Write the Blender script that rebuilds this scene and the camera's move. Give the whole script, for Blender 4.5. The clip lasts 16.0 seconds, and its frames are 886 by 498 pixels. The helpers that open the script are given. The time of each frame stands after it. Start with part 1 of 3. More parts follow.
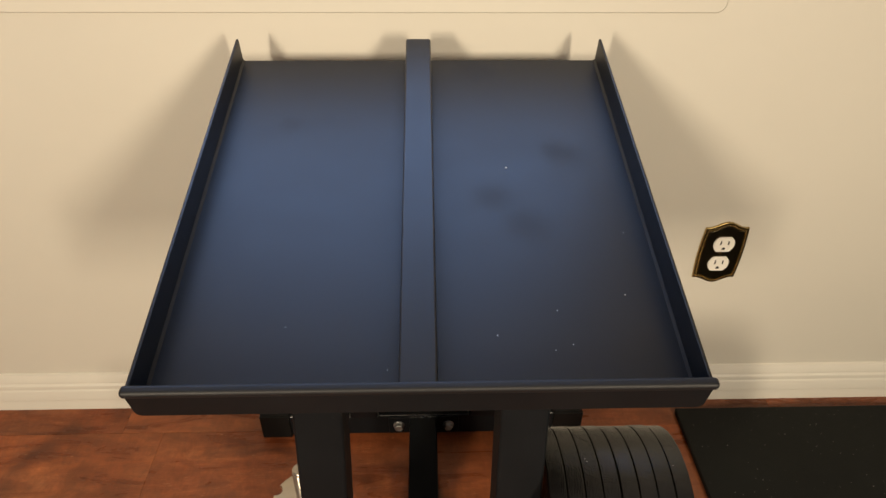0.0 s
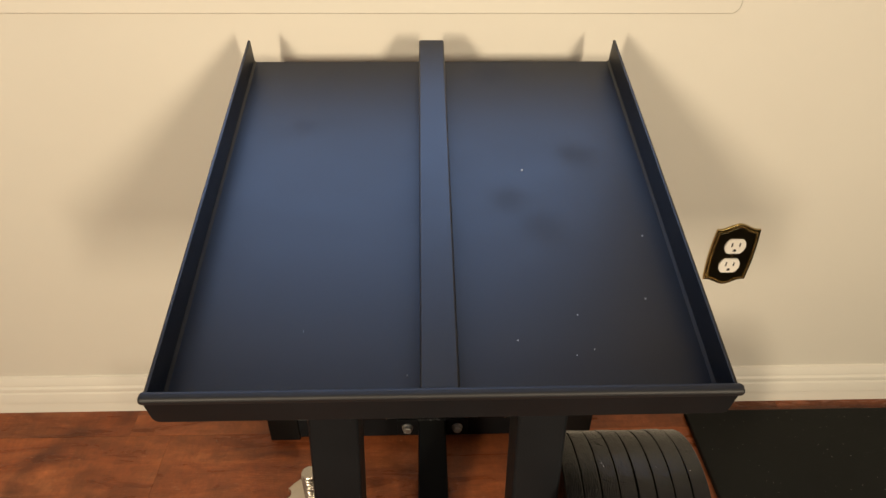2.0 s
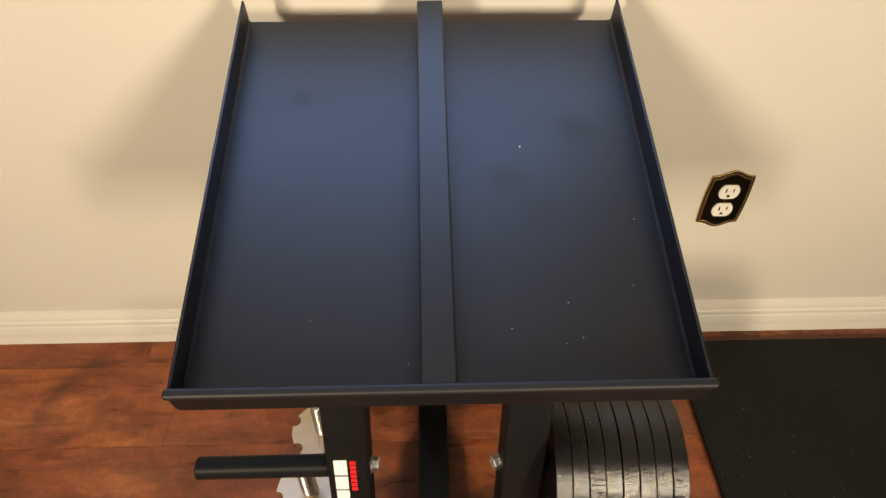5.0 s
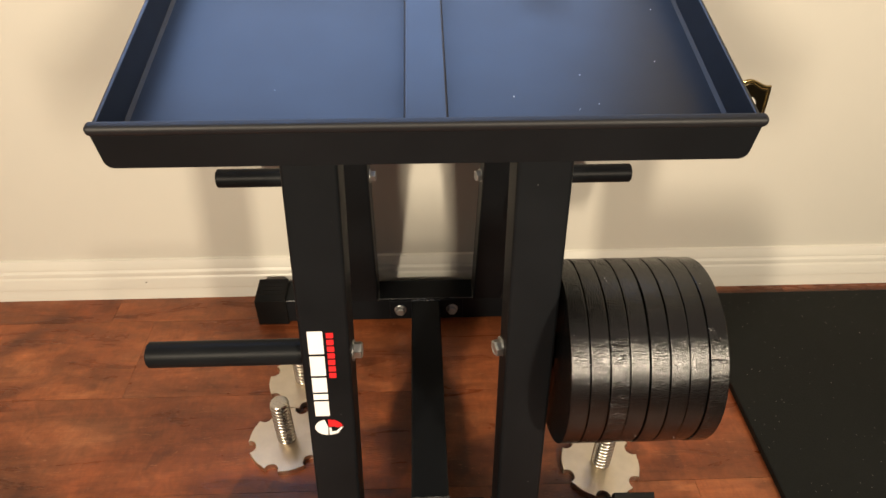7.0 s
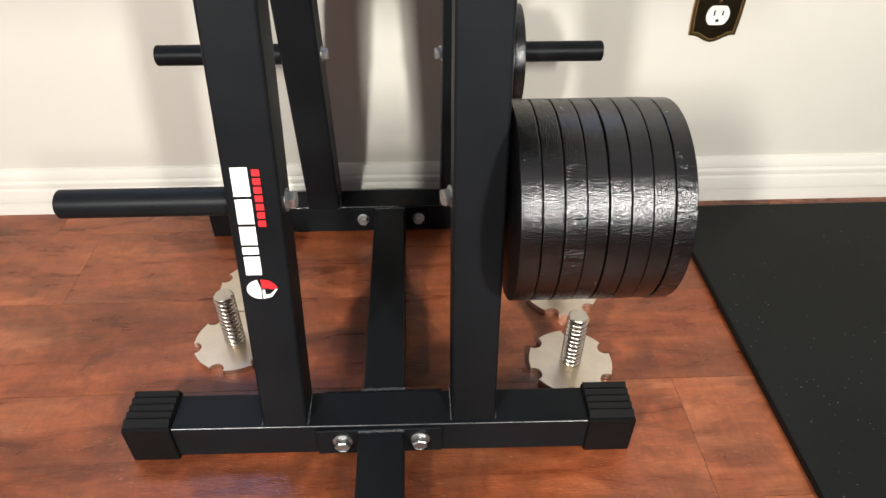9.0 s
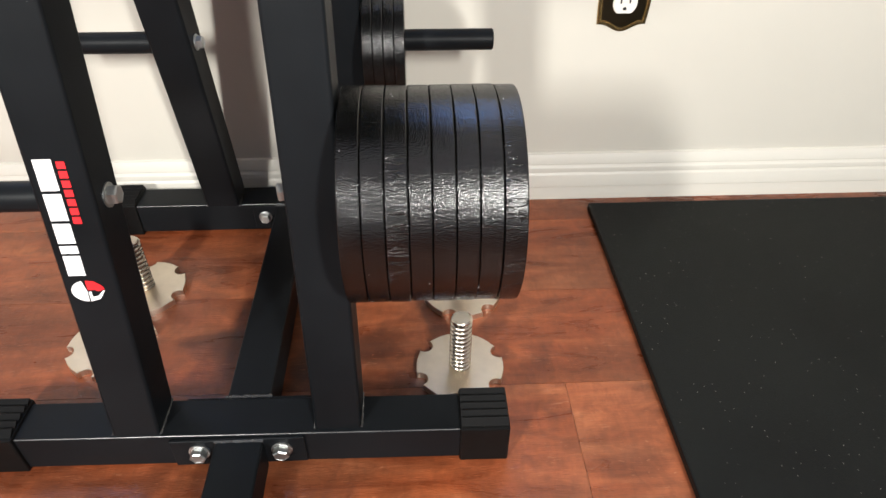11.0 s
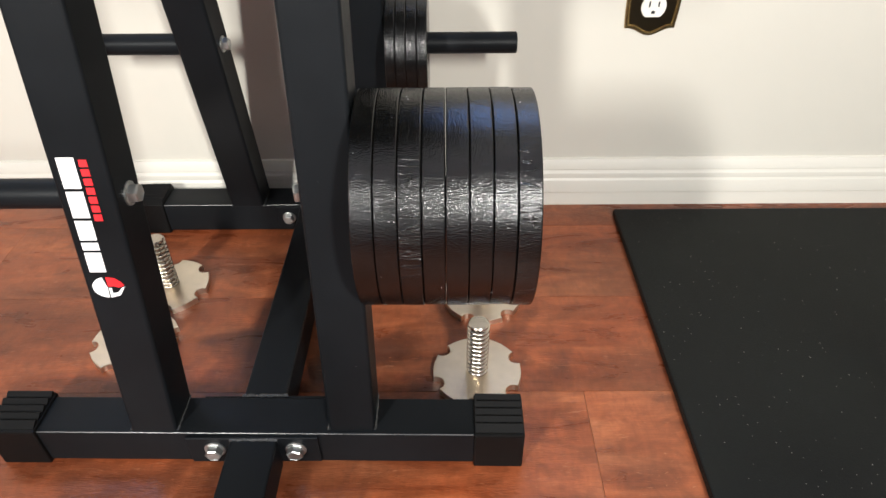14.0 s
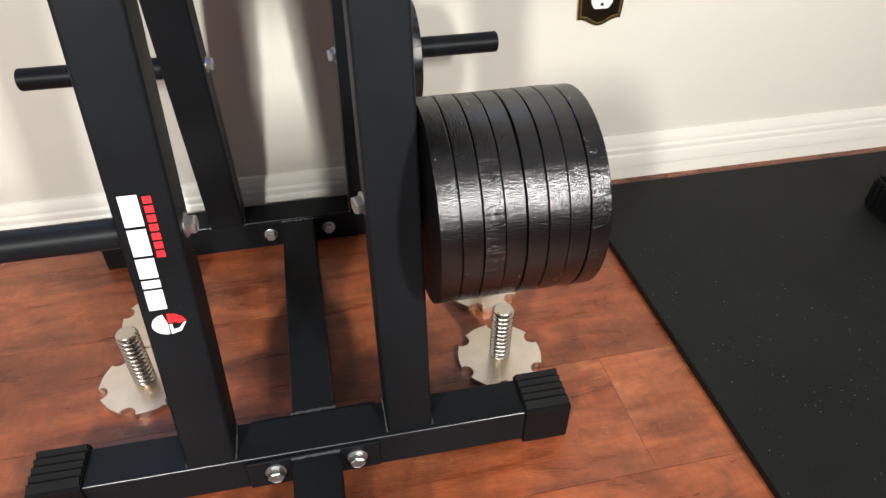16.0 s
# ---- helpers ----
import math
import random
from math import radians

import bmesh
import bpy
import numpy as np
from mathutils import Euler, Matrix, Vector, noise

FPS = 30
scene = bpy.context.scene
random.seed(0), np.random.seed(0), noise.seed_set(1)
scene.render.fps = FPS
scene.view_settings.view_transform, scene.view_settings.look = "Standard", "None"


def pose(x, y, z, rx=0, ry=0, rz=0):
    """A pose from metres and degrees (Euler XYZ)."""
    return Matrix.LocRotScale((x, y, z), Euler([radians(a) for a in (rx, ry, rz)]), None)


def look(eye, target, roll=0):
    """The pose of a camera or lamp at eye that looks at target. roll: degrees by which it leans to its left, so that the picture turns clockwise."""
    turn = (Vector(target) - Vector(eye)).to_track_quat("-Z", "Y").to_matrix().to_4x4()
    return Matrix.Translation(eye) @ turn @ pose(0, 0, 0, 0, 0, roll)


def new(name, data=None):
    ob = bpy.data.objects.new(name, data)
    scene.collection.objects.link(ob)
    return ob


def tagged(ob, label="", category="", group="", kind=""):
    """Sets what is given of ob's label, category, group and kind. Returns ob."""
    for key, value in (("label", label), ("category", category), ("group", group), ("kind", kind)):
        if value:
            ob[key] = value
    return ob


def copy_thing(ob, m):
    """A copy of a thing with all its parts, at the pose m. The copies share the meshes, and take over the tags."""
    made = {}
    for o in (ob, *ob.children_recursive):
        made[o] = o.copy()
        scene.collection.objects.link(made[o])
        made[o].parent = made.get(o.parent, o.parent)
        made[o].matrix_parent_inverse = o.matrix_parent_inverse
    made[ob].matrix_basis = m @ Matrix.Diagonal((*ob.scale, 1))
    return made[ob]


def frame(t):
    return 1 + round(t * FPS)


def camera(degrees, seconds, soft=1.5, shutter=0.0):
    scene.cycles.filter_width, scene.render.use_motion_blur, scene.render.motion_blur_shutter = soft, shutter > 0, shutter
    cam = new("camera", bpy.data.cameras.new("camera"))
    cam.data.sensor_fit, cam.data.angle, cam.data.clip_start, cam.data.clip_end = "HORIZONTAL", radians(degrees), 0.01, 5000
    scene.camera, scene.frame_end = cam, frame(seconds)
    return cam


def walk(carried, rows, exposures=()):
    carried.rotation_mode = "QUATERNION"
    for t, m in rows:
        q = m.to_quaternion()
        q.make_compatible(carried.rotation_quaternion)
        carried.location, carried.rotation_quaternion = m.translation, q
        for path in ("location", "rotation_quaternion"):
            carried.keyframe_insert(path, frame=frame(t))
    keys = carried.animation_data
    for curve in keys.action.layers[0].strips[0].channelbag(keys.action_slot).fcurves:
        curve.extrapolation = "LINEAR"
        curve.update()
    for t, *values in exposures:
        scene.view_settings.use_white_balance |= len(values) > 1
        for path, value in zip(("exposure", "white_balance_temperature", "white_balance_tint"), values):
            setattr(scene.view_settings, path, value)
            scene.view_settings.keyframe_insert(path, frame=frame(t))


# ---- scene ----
cam = camera(67.9, 16.0)
PATH = [
    (0, (0.004, 0.052, 0.981), (0.058, 1.668, -0.196), 0.6),
    (0.5, (-0.001, 0.05, 0.975), (0.052, 1.665, -0.204), 0.6),
    (1, (-0.004, 0.054, 0.976), (0.05, 1.67, -0.201), 0.6),
    (1.5, (-0.004, 0.057, 0.971), (0.051, 1.674, -0.205), 0.6),
    (2, (-0.012, 0.059, 0.98), (0.043, 1.675, -0.197), 0.6),
    (2.5, (-0.013, 0.076, 1.014), (0.041, 1.63, -0.244), 0.6),
    (3, (-0.01, 0.11, 1.063), (0.044, 1.565, -0.308), 0.8),
    (3.5, (-0.015, 0.131, 1.093), (0.04, 1.521, -0.344), 0.9),
    (4, (-0.015, 0.132, 1.112), (0.04, 1.484, -0.36), 0.9),
    (6.5, (-0.005, 0.013, 0.881), (0.051, 1.551, -0.396), 0.4),
    (7, (-0.006, 0.003, 0.819), (0.056, 1.562, -0.432), 0.3),
    (7.5, (-0.001, -0.024, 0.754), (0.064, 1.539, -0.492), 0.3),
    (8, (0.022, -0.048, 0.702), (0.09, 1.512, -0.547), 0.3),
    (8.5, (0.038, -0.044, 0.665), (0.108, 1.513, -0.589), 0.2),
    (9, (0.044, -0.042, 0.663), (0.114, 1.512, -0.594), 0.3),
    (9.5, (0.072, -0.033, 0.659), (0.199, 1.518, -0.598), -0.4),
    (10, (0.105, -0.029, 0.648), (0.314, 1.509, -0.612), 0.1),
    (12.5, (0.265, 0.001, 0.633), (0.102, 1.549, -0.623), 0.9),
    (13, (0.263, 0.0, 0.637), (0.101, 1.545, -0.623), 0.8),
    (13.5, (0.249, -0.005, 0.629), (0.102, 1.55, -0.62), -0.6),
    (14, (0.201, -0.013, 0.634), (0.188, 1.548, -0.616), -0.6),
    (14.5, (0.167, -0.024, 0.65), (0.284, 1.531, -0.604), -0.7),
    (15, (0.12, -0.02, 0.653), (0.391, 1.507, -0.61), -0.0),
    (15.5, (0.077, -0.023, 0.655), (0.417, 1.489, -0.609), 0.2),
    (16, (0.04, -0.021, 0.655), (0.375, 1.495, -0.606), 0.2),
]
walk(cam, [(t, look(eye, target, roll)) for t, eye, target, roll in PATH],
     [(0.0, -0.13, 7000, 9), (3.0, 0.01, 7250, 9), (4.2, 0.08, 7250, 9), (6.3, 0.20, 6950, 9), (7.0, 0.28, 6850, 9),
      (7.5, 0.35, 6750, 9), (8.0, 0.52, 6000, 8), (9.0, 0.76, 5450, 8), (16.0, 0.78, 5400, 8)])

# ---- world, lamps ----
world = bpy.data.worlds.new("world")
scene.world = world
world.use_nodes = True
world.node_tree.nodes["Background"].inputs[0].default_value = (0.9, 0.85, 0.8, 1)
world.node_tree.nodes["Background"].inputs[1].default_value = 0.02


def area_lamp(name, eye, target, size, watts, colour, spread=180):
    data = bpy.data.lights.new(name, "AREA")
    data.shape, data.size, data.size_y = "RECTANGLE", size[0], size[1]
    data.energy, data.color, data.spread = watts, colour, radians(spread)
    ob = new(name, data)
    ob.matrix_basis = look(eye, target)
    return ob


# two unseen lamps behind the camera, one to each side, placed and shaped by their shadows, and the dusk sky in the
# window above the stand
area_lamp("video_lamp_left", (-0.79, -1.10, 1.22), (0.0, 0.9, 0.78), (0.11, 0.36), 24.5, (1.0, 0.86, 0.68), 150)
area_lamp("video_lamp_right", (0.75, -1.10, 1.22), (0.0, 0.9, 0.78), (0.11, 0.36), 23.0, (1.0, 0.86, 0.68), 150)
area_lamp("window_sky_lamp", (-0.13, 0.975, 1.235), (-0.13, 0.0, 1.235), (0.94, 0.70), 11.5, (0.34, 0.53, 1.0))


# ---- materials ----
def material(name):
    m = bpy.data.materials.new(name)
    m.use_nodes = True
    nt = m.node_tree
    return m, nt, nt.nodes["Principled BSDF"]


def link(nt, a, b):
    nt.links.new(a, b)


def coords(nt, scale=(1, 1, 1), random_shift=False):
    tc = nt.nodes.new("ShaderNodeTexCoord")
    out = tc.outputs["Object"]
    if random_shift:
        oi = nt.nodes.new("ShaderNodeObjectInfo")
        mul = nt.nodes.new("ShaderNodeMath")
        mul.operation = "MULTIPLY"
        mul.inputs[1].default_value = 37.0
        link(nt, oi.outputs["Random"], mul.inputs[0])
        add = nt.nodes.new("ShaderNodeVectorMath")
        add.operation = "ADD"
        link(nt, out, add.inputs[0])
        link(nt, mul.outputs[0], add.inputs[1])
        out = add.outputs[0]
    mp = nt.nodes.new("ShaderNodeMapping")
    mp.inputs["Scale"].default_value = scale
    link(nt, out, mp.inputs[0])
    return mp.outputs[0]


def noise_tex(nt, vec, scale, detail=4.0, rough=0.55, distortion=0.0):
    n = nt.nodes.new("ShaderNodeTexNoise")
    n.inputs["Scale"].default_value = scale
    n.inputs["Detail"].default_value = detail
    n.inputs["Roughness"].default_value = rough
    n.inputs["Distortion"].default_value = distortion
    link(nt, vec, n.inputs["Vector"])
    return n.outputs["Fac"]


def ramp(nt, fac, stops):
    r = nt.nodes.new("ShaderNodeValToRGB")
    el = r.color_ramp.elements
    while len(el) < len(stops):
        el.new(0.5)
    for e, (p, c) in zip(el, stops):
        e.position = p
        e.color = (*c, 1) if len(c) == 3 else c
    link(nt, fac, r.inputs[0])
    return r.outputs[0]


def mixc(nt, fac, a, b, mode="MIX"):
    mx = nt.nodes.new("ShaderNodeMix")
    mx.data_type, mx.blend_type = "RGBA", mode
    for sock, v in ((mx.inputs[0], fac), (mx.inputs[6], a), (mx.inputs[7], b)):
        if isinstance(v, (int, float)):
            sock.default_value = v
        elif isinstance(v, tuple):
            sock.default_value = (*v, 1)
        else:
            link(nt, v, sock)
    return mx.outputs[2]


def bump(nt, bsdf, height, strength, distance):
    b = nt.nodes.new("ShaderNodeBump")
    b.inputs["Strength"].default_value = strength
    b.inputs["Distance"].default_value = distance
    link(nt, height, b.inputs["Height"])
    link(nt, b.outputs[0], bsdf.inputs["Normal"])
    return b


def grey(v):
    return (v, v, v)


def paint_material(name, colour, rough, fine=900.0, fine_strength=0.12, metallic=0.0, mottling=0.25, rough_span=0.12, specular=0.5, smudges=0.0):
    """Satin paint: slight mottling, dust, an orange-peel bump."""
    m, nt, b = material(name)
    v = coords(nt, random_shift=True)
    big = noise_tex(nt, v, 9.0, 5.0)
    lo = tuple(c * (1 - mottling) for c in colour)
    hi = tuple(min(1, c * (1 + mottling)) for c in colour)
    link(nt, ramp(nt, big, [(0.3, lo), (0.7, hi)]), b.inputs["Base Color"])
    rr = ramp(nt, noise_tex(nt, v, 30.0, 4.0), [(0.3, grey(rough - rough_span / 2)), (0.7, grey(rough + rough_span / 2))])
    if smudges:
        spot = ramp(nt, noise_tex(nt, v, 13.0, 2.0, 0.4), [(0.60, grey(0.0)), (0.74, grey(smudges))])
        rr = mixc(nt, 1.0, rr, spot, "ADD")
    link(nt, rr, b.inputs["Roughness"])
    b.inputs["Metallic"].default_value = metallic
    b.inputs["Specular IOR Level"].default_value = specular
    bump(nt, b, noise_tex(nt, v, fine, 2.0), fine_strength, 0.0004)
    return m


def wall_material(name, colour, rough=0.6):
    m, nt, b = material(name)
    v = coords(nt)
    c = ramp(nt, noise_tex(nt, v, 2.5, 4.0), [(0.3, tuple(x * 0.96 for x in colour)), (0.7, colour)])
    link(nt, c, b.inputs["Base Color"])
    b.inputs["Roughness"].default_value = rough
    bump(nt, b, noise_tex(nt, v, 260.0, 3.0), 0.10, 0.0006)
    return m


def wood_material():
    """Hand-scraped stained maple: soft clouded stain, charcoal patches, faint grain, a few pale scrapes."""
    m, nt, b = material("scraped_wood")
    grain = noise_tex(nt, coords(nt, (1.0, 4.5, 4.5), True), 6.0, 5.0, 0.55, 1.0)
    base = ramp(nt, grain, [(0.25, (0.128, 0.034, 0.0120)), (0.44, (0.206, 0.060, 0.0215)), (0.60, (0.268, 0.085, 0.0310)), (0.78, (0.350, 0.126, 0.0490))])
    cloud = ramp(nt, noise_tex(nt, coords(nt, (1.0, 1.6, 1.0), True), 4.4, 4.0, 0.58, 1.0), [(0.28, grey(0.58)), (0.50, grey(0.95)), (0.72, grey(1.30))])
    base = mixc(nt, 1.0, base, cloud, "MULTIPLY")
    warm = ramp(nt, noise_tex(nt, coords(nt, (1.0, 1.6, 1.0), True), 3.2, 4.0, 0.6, 0.8), [(0.35, (0.92, 1.0, 1.10)), (0.65, (1.10, 0.96, 0.84))])
    base = mixc(nt, 1.0, base, warm, "MULTIPLY")
    fine = ramp(nt, noise_tex(nt, coords(nt, (2.0, 60.0, 60.0), True), 12.0, 5.0, 0.65, 0.5), [(0.34, grey(0.78)), (0.60, grey(1.03))])
    base = mixc(nt, 0.5, base, fine, "MULTIPLY")
    mottle = ramp(nt, noise_tex(nt, coords(nt, (1.0, 1.4, 1.0), True), 21.0, 6.0, 0.66, 1.6), [(0.30, grey(0.66)), (0.50, grey(0.98)), (0.70, grey(1.26))])
    base = mixc(nt, 0.65, base, mottle, "MULTIPLY")
    figure = ramp(nt, noise_tex(nt, coords(nt, (9.0, 3.0, 3.0), True), 6.0, 2.5, 0.5, 2.6), [(0.36, grey(0.86)), (0.64, grey(1.12))])
    base = mixc(nt, 0.6, base, figure, "MULTIPLY")
    blot = ramp(nt, noise_tex(nt, coords(nt, (1.3, 2.0, 1.0), True), 4.4, 3.0, 0.5, 0.9), [(0.57, grey(0.0)), (0.72, grey(0.75))])
    base = mixc(nt, blot, base, (0.034, 0.012, 0.008))
    burn = ramp(nt, noise_tex(nt, coords(nt, (1.6, 2.4, 2.0), True), 5.0, 2.5, 0.5, 0.6), [(0.66, grey(0.0)), (0.80, grey(0.70))])
    base = mixc(nt, burn, base, (0.020, 0.008, 0.006))
    scrape = ramp(nt, noise_tex(nt, coords(nt, (3.0, 17.0, 4.0), True), 8.0, 4.0, 0.6, 3.2), [(0.64, grey(0.0)), (0.68, grey(0.50))])
    base = mixc(nt, scrape, base, (0.36, 0.165, 0.085))
    oi = nt.nodes.new("ShaderNodeObjectInfo")
    tone = ramp(nt, oi.outputs["Random"], [(0.0, (0.84, 0.79, 0.77)), (1.0, (1.12, 1.12, 1.10))])
    base = mixc(nt, 1.0, base, tone, "MULTIPLY")
    link(nt, base, b.inputs["Base Color"])
    link(nt, ramp(nt, grain, [(0.3, grey(0.24)), (0.7, grey(0.38))]), b.inputs["Roughness"])
    b.inputs["Specular IOR Level"].default_value = 0.44
    h = mixc(nt, 0.35, noise_tex(nt, coords(nt, (1.0, 5.0, 5.0), True), 6.0, 4.0, 0.5, 0.5), noise_tex(nt, coords(nt, (10.0, 40.0, 10.0), True), 12.0, 3.0, 0.6))
    bump(nt, b, h, 0.40, 0.004)
    return m


def iron_material(name, wrinkled, weight):
    """Black enamelled cast iron: pebbled skin, and casting wrinkles across the rim in places."""
    m, nt, b = material(name)
    v = coords(nt, (1, 1, 1), True)
    link(nt, ramp(nt, noise_tex(nt, v, 25.0, 4.0), [(0.3, grey(0.0012)), (0.7, grey(0.0024))]), b.inputs["Base Color"])
    link(nt, ramp(nt, noise_tex(nt, v, 40.0, 4.0), [(0.3, grey(0.19)), (0.7, grey(0.25))]), b.inputs["Roughness"])
    b.inputs["Specular IOR Level"].default_value = 0.60
    peb = noise_tex(nt, v, 900.0, 0.0, 0.5)
    wr = ramp(nt, noise_tex(nt, coords(nt, (2.2, 2.2, 0.55), True), 85.0, 3.0, 0.6, 1.6), [(0.55, grey(0.0)), (0.64, grey(1.0))])
    where = ramp(nt, noise_tex(nt, v, 13.0, 2.0), [(wrinkled, grey(0.0)), (wrinkled + 0.08, grey(1.0))])
    wr = mixc(nt, 1.0, wr, where, "MULTIPLY")
    h = mixc(nt, weight, mixc(nt, 1.0, peb, grey(0.50), "MULTIPLY"), wr, "ADD")
    bump(nt, b, h, 1.0, 0.00056)
    return m


def metal_material(name, colour, rough, brushed=False):
    m, nt, b = material(name)
    v = coords(nt, (1, 1, 1), True)
    b.inputs["Metallic"].default_value = 1.0
    link(nt, ramp(nt, noise_tex(nt, v, 60.0, 4.0), [(0.3, tuple(c * 0.9 for c in colour)), (0.7, colour)]), b.inputs["Base Color"])
    link(nt, ramp(nt, noise_tex(nt, v, 90.0, 3.0), [(0.3, grey(max(0.02, rough - 0.02))), (0.7, grey(rough + 0.02))]), b.inputs["Roughness"])
    if brushed:
        bump(nt, b, noise_tex(nt, coords(nt, (1.0, 40.0, 1.0)), 60.0, 2.0), 0.10, 0.0002)
    return m


def rubber_mat_material():
    m, nt, b = material("rubber_mat")
    v = coords(nt)
    base = ramp(nt, noise_tex(nt, v, 5.0, 6.0, 0.65), [(0.3, (0.0011, 0.0015, 0.0011)), (0.7, (0.0044, 0.0054, 0.0043))])
    vo = nt.nodes.new("ShaderNodeTexVoronoi")
    vo.voronoi_dimensions = "2D"
    vo.inputs["Scale"].default_value = 88.0
    wob = nt.nodes.new("ShaderNodeTexNoise")
    wob.inputs["Scale"].default_value = 300.0
    link(nt, v, wob.inputs["Vector"])
    warp = nt.nodes.new("ShaderNodeVectorMath")
    warp.operation = "MULTIPLY_ADD"
    warp.inputs[1].default_value = (0.0022, 0.0022, 0.0)
    link(nt, wob.outputs["Color"], warp.inputs[0])
    link(nt, v, warp.inputs[2])
    link(nt, warp.outputs[0], vo.inputs["Vector"])
    dot = ramp(nt, vo.outputs["Distance"], [(0.030, grey(1.0)), (0.070, grey(0.0))])
    sep = nt.nodes.new("ShaderNodeSeparateColor")
    link(nt, vo.outputs["Color"], sep.inputs[0])
    some = ramp(nt, sep.outputs[0], [(0.80, grey(0.0)), (0.99, grey(0.80))])
    link(nt, mixc(nt, mixc(nt, 1.0, dot, some, "MULTIPLY"), base, (0.30, 0.29, 0.26)), b.inputs["Base Color"])
    b.inputs["Roughness"].default_value = 0.62
    b.inputs["Specular IOR Level"].default_value = 0.24
    bump(nt, b, noise_tex(nt, v, 350.0, 4.0, 0.7), 0.5, 0.0012)
    return m


WALL = wall_material("wall_paint", (0.575, 0.552, 0.486))
# ceiling and far walls are unseen; set pale to bounce fill into the shadows
CEIL = wall_material("ceiling_paint", (0.84, 0.82, 0.79), 0.8)
DIM_WALL = wall_material("far_wall_paint", (0.74, 0.71, 0.66), 0.8)
TRIM = wall_material("trim_paint", (0.640, 0.618, 0.552), 0.42)
WOOD = wood_material()
FRAME = paint_material("frame_black", (0.0062, 0.0071, 0.0083), 0.42, rough_span=0.05, specular=0.10)
# paler, glossier black: the crossbars' edge highlight put into the paint
EDGE = paint_material("worn_frame_edge", (0.016, 0.016, 0.016), 0.30, rough_span=0.10, specular=0.9)
# weld paint lighter than the frame: part of the beads' highlight is in this colour
WELD = paint_material("weld_black", (0.030, 0.031, 0.032), 0.26, fine=400.0, fine_strength=0.4, specular=1.0)
TRAY = paint_material("tray_black", (0.0010, 0.0013, 0.0024), 0.42, mottling=0.15, rough_span=0.04)
HEM = paint_material("hem_black", (0.0034, 0.0038, 0.0052), 0.56, mottling=0.15, rough_span=0.06, specular=0.42)
CAP = paint_material("cap_rubber", (0.0035, 0.0035, 0.0035), 0.5, fine=500.0, fine_strength=0.25, specular=0.14)
IRON = iron_material("cast_iron_enamel", 0.66, 0.45)
IRON_WRINKLED = iron_material("wrinkled_cast_iron_enamel", 0.50, 0.85)
MAT = rubber_mat_material()
ZINC = metal_material("zinc", (0.52, 0.53, 0.52), 0.42)
NICKEL = metal_material("nickel", (0.74, 0.66, 0.54), 0.36)
NICKEL_ROD = metal_material("nickel_rod", (0.62, 0.57, 0.49), 0.24)
BRASS = metal_material("aged_brass", (0.42, 0.31, 0.13), 0.25)
BRASS_DARK = metal_material("dark_bronze", (0.085, 0.068, 0.040), 0.30)
IVORY = paint_material("ivory_plastic", (0.78, 0.75, 0.68), 0.30, mottling=0.03)
SLOT = paint_material("slot_black", (0.01, 0.01, 0.01), 0.7)


def smudged(name, source, spots):
    """A copy of a paint with greasy finger smudges at given places."""
    m = source.copy()
    m.name = name
    nt = m.node_tree
    b = nt.nodes["Principled BSDF"]
    rough = b.inputs["Roughness"].links[0].from_socket
    geo = nt.nodes.new("ShaderNodeNewGeometry")
    wob = nt.nodes.new("ShaderNodeTexNoise")
    wob.inputs["Scale"].default_value = 45.0
    for x, y, z, r in spots:
        d = nt.nodes.new("ShaderNodeVectorMath")
        d.operation = "DISTANCE"
        d.inputs[1].default_value = (x, y, z)
        link(nt, geo.outputs["Position"], d.inputs[0])
        add = nt.nodes.new("ShaderNodeMath")
        add.operation = "MULTIPLY_ADD"
        add.inputs[1].default_value = 0.02
        link(nt, wob.outputs["Fac"], add.inputs[0])
        link(nt, d.outputs["Value"], add.inputs[2])
        rough = mixc(nt, 1.0, rough, ramp(nt, add.outputs[0], [(0.01 + r * 0.35, grey(0.08)), (0.01 + r * 1.1, grey(0.0))]), "ADD")
    link(nt, rough, b.inputs["Roughness"])
    return m


WHITE_INK = paint_material("white_print", (0.80, 0.80, 0.80), 0.45, mottling=0.04)
RED_INK = paint_material("red_print", (0.62, 0.015, 0.02), 0.45, mottling=0.05)
LINT = paint_material("lint", (0.6, 0.6, 0.6), 0.9)
NICK = paint_material("nick_dark", (0.05, 0.035, 0.02), 0.9)

# ---- mesh helpers ----
WORLD_OF = {}


def thing(name, at, label, category, group=""):
    ob = new(name)
    ob.empty_display_size = 0.05
    ob.matrix_basis = at
    WORLD_OF[ob] = at
    return tagged(ob, label, category, group)


def mesh_of(name, bm, mat, sharp=21):
    me = bpy.data.meshes.new(name)
    bmesh.ops.recalc_face_normals(bm, faces=bm.faces[:])
    for f in bm.faces:
        f.smooth = True
    bm.to_mesh(me)
    bm.free()
    me.set_sharp_from_angle(angle=radians(sharp))
    for mm in (mat if isinstance(mat, (list, tuple)) else [mat]):
        me.materials.append(mm)
    return me


def solid(name, bm, mat, at=None, sharp=21):
    """One mesh object; its origin goes to the middle of its mesh unless a pose is given."""
    if at is None:
        lo = [min(v.co[i] for v in bm.verts) for i in range(3)]
        hi = [max(v.co[i] for v in bm.verts) for i in range(3)]
        c = Vector([(a + b) / 2 for a, b in zip(lo, hi)])
        bmesh.ops.translate(bm, verts=bm.verts[:], vec=-c)
        at = Matrix.Translation(c)
    ob = new(name, mesh_of(name, bm, mat, sharp))
    ob.matrix_basis = at
    WORLD_OF[ob] = at
    return ob


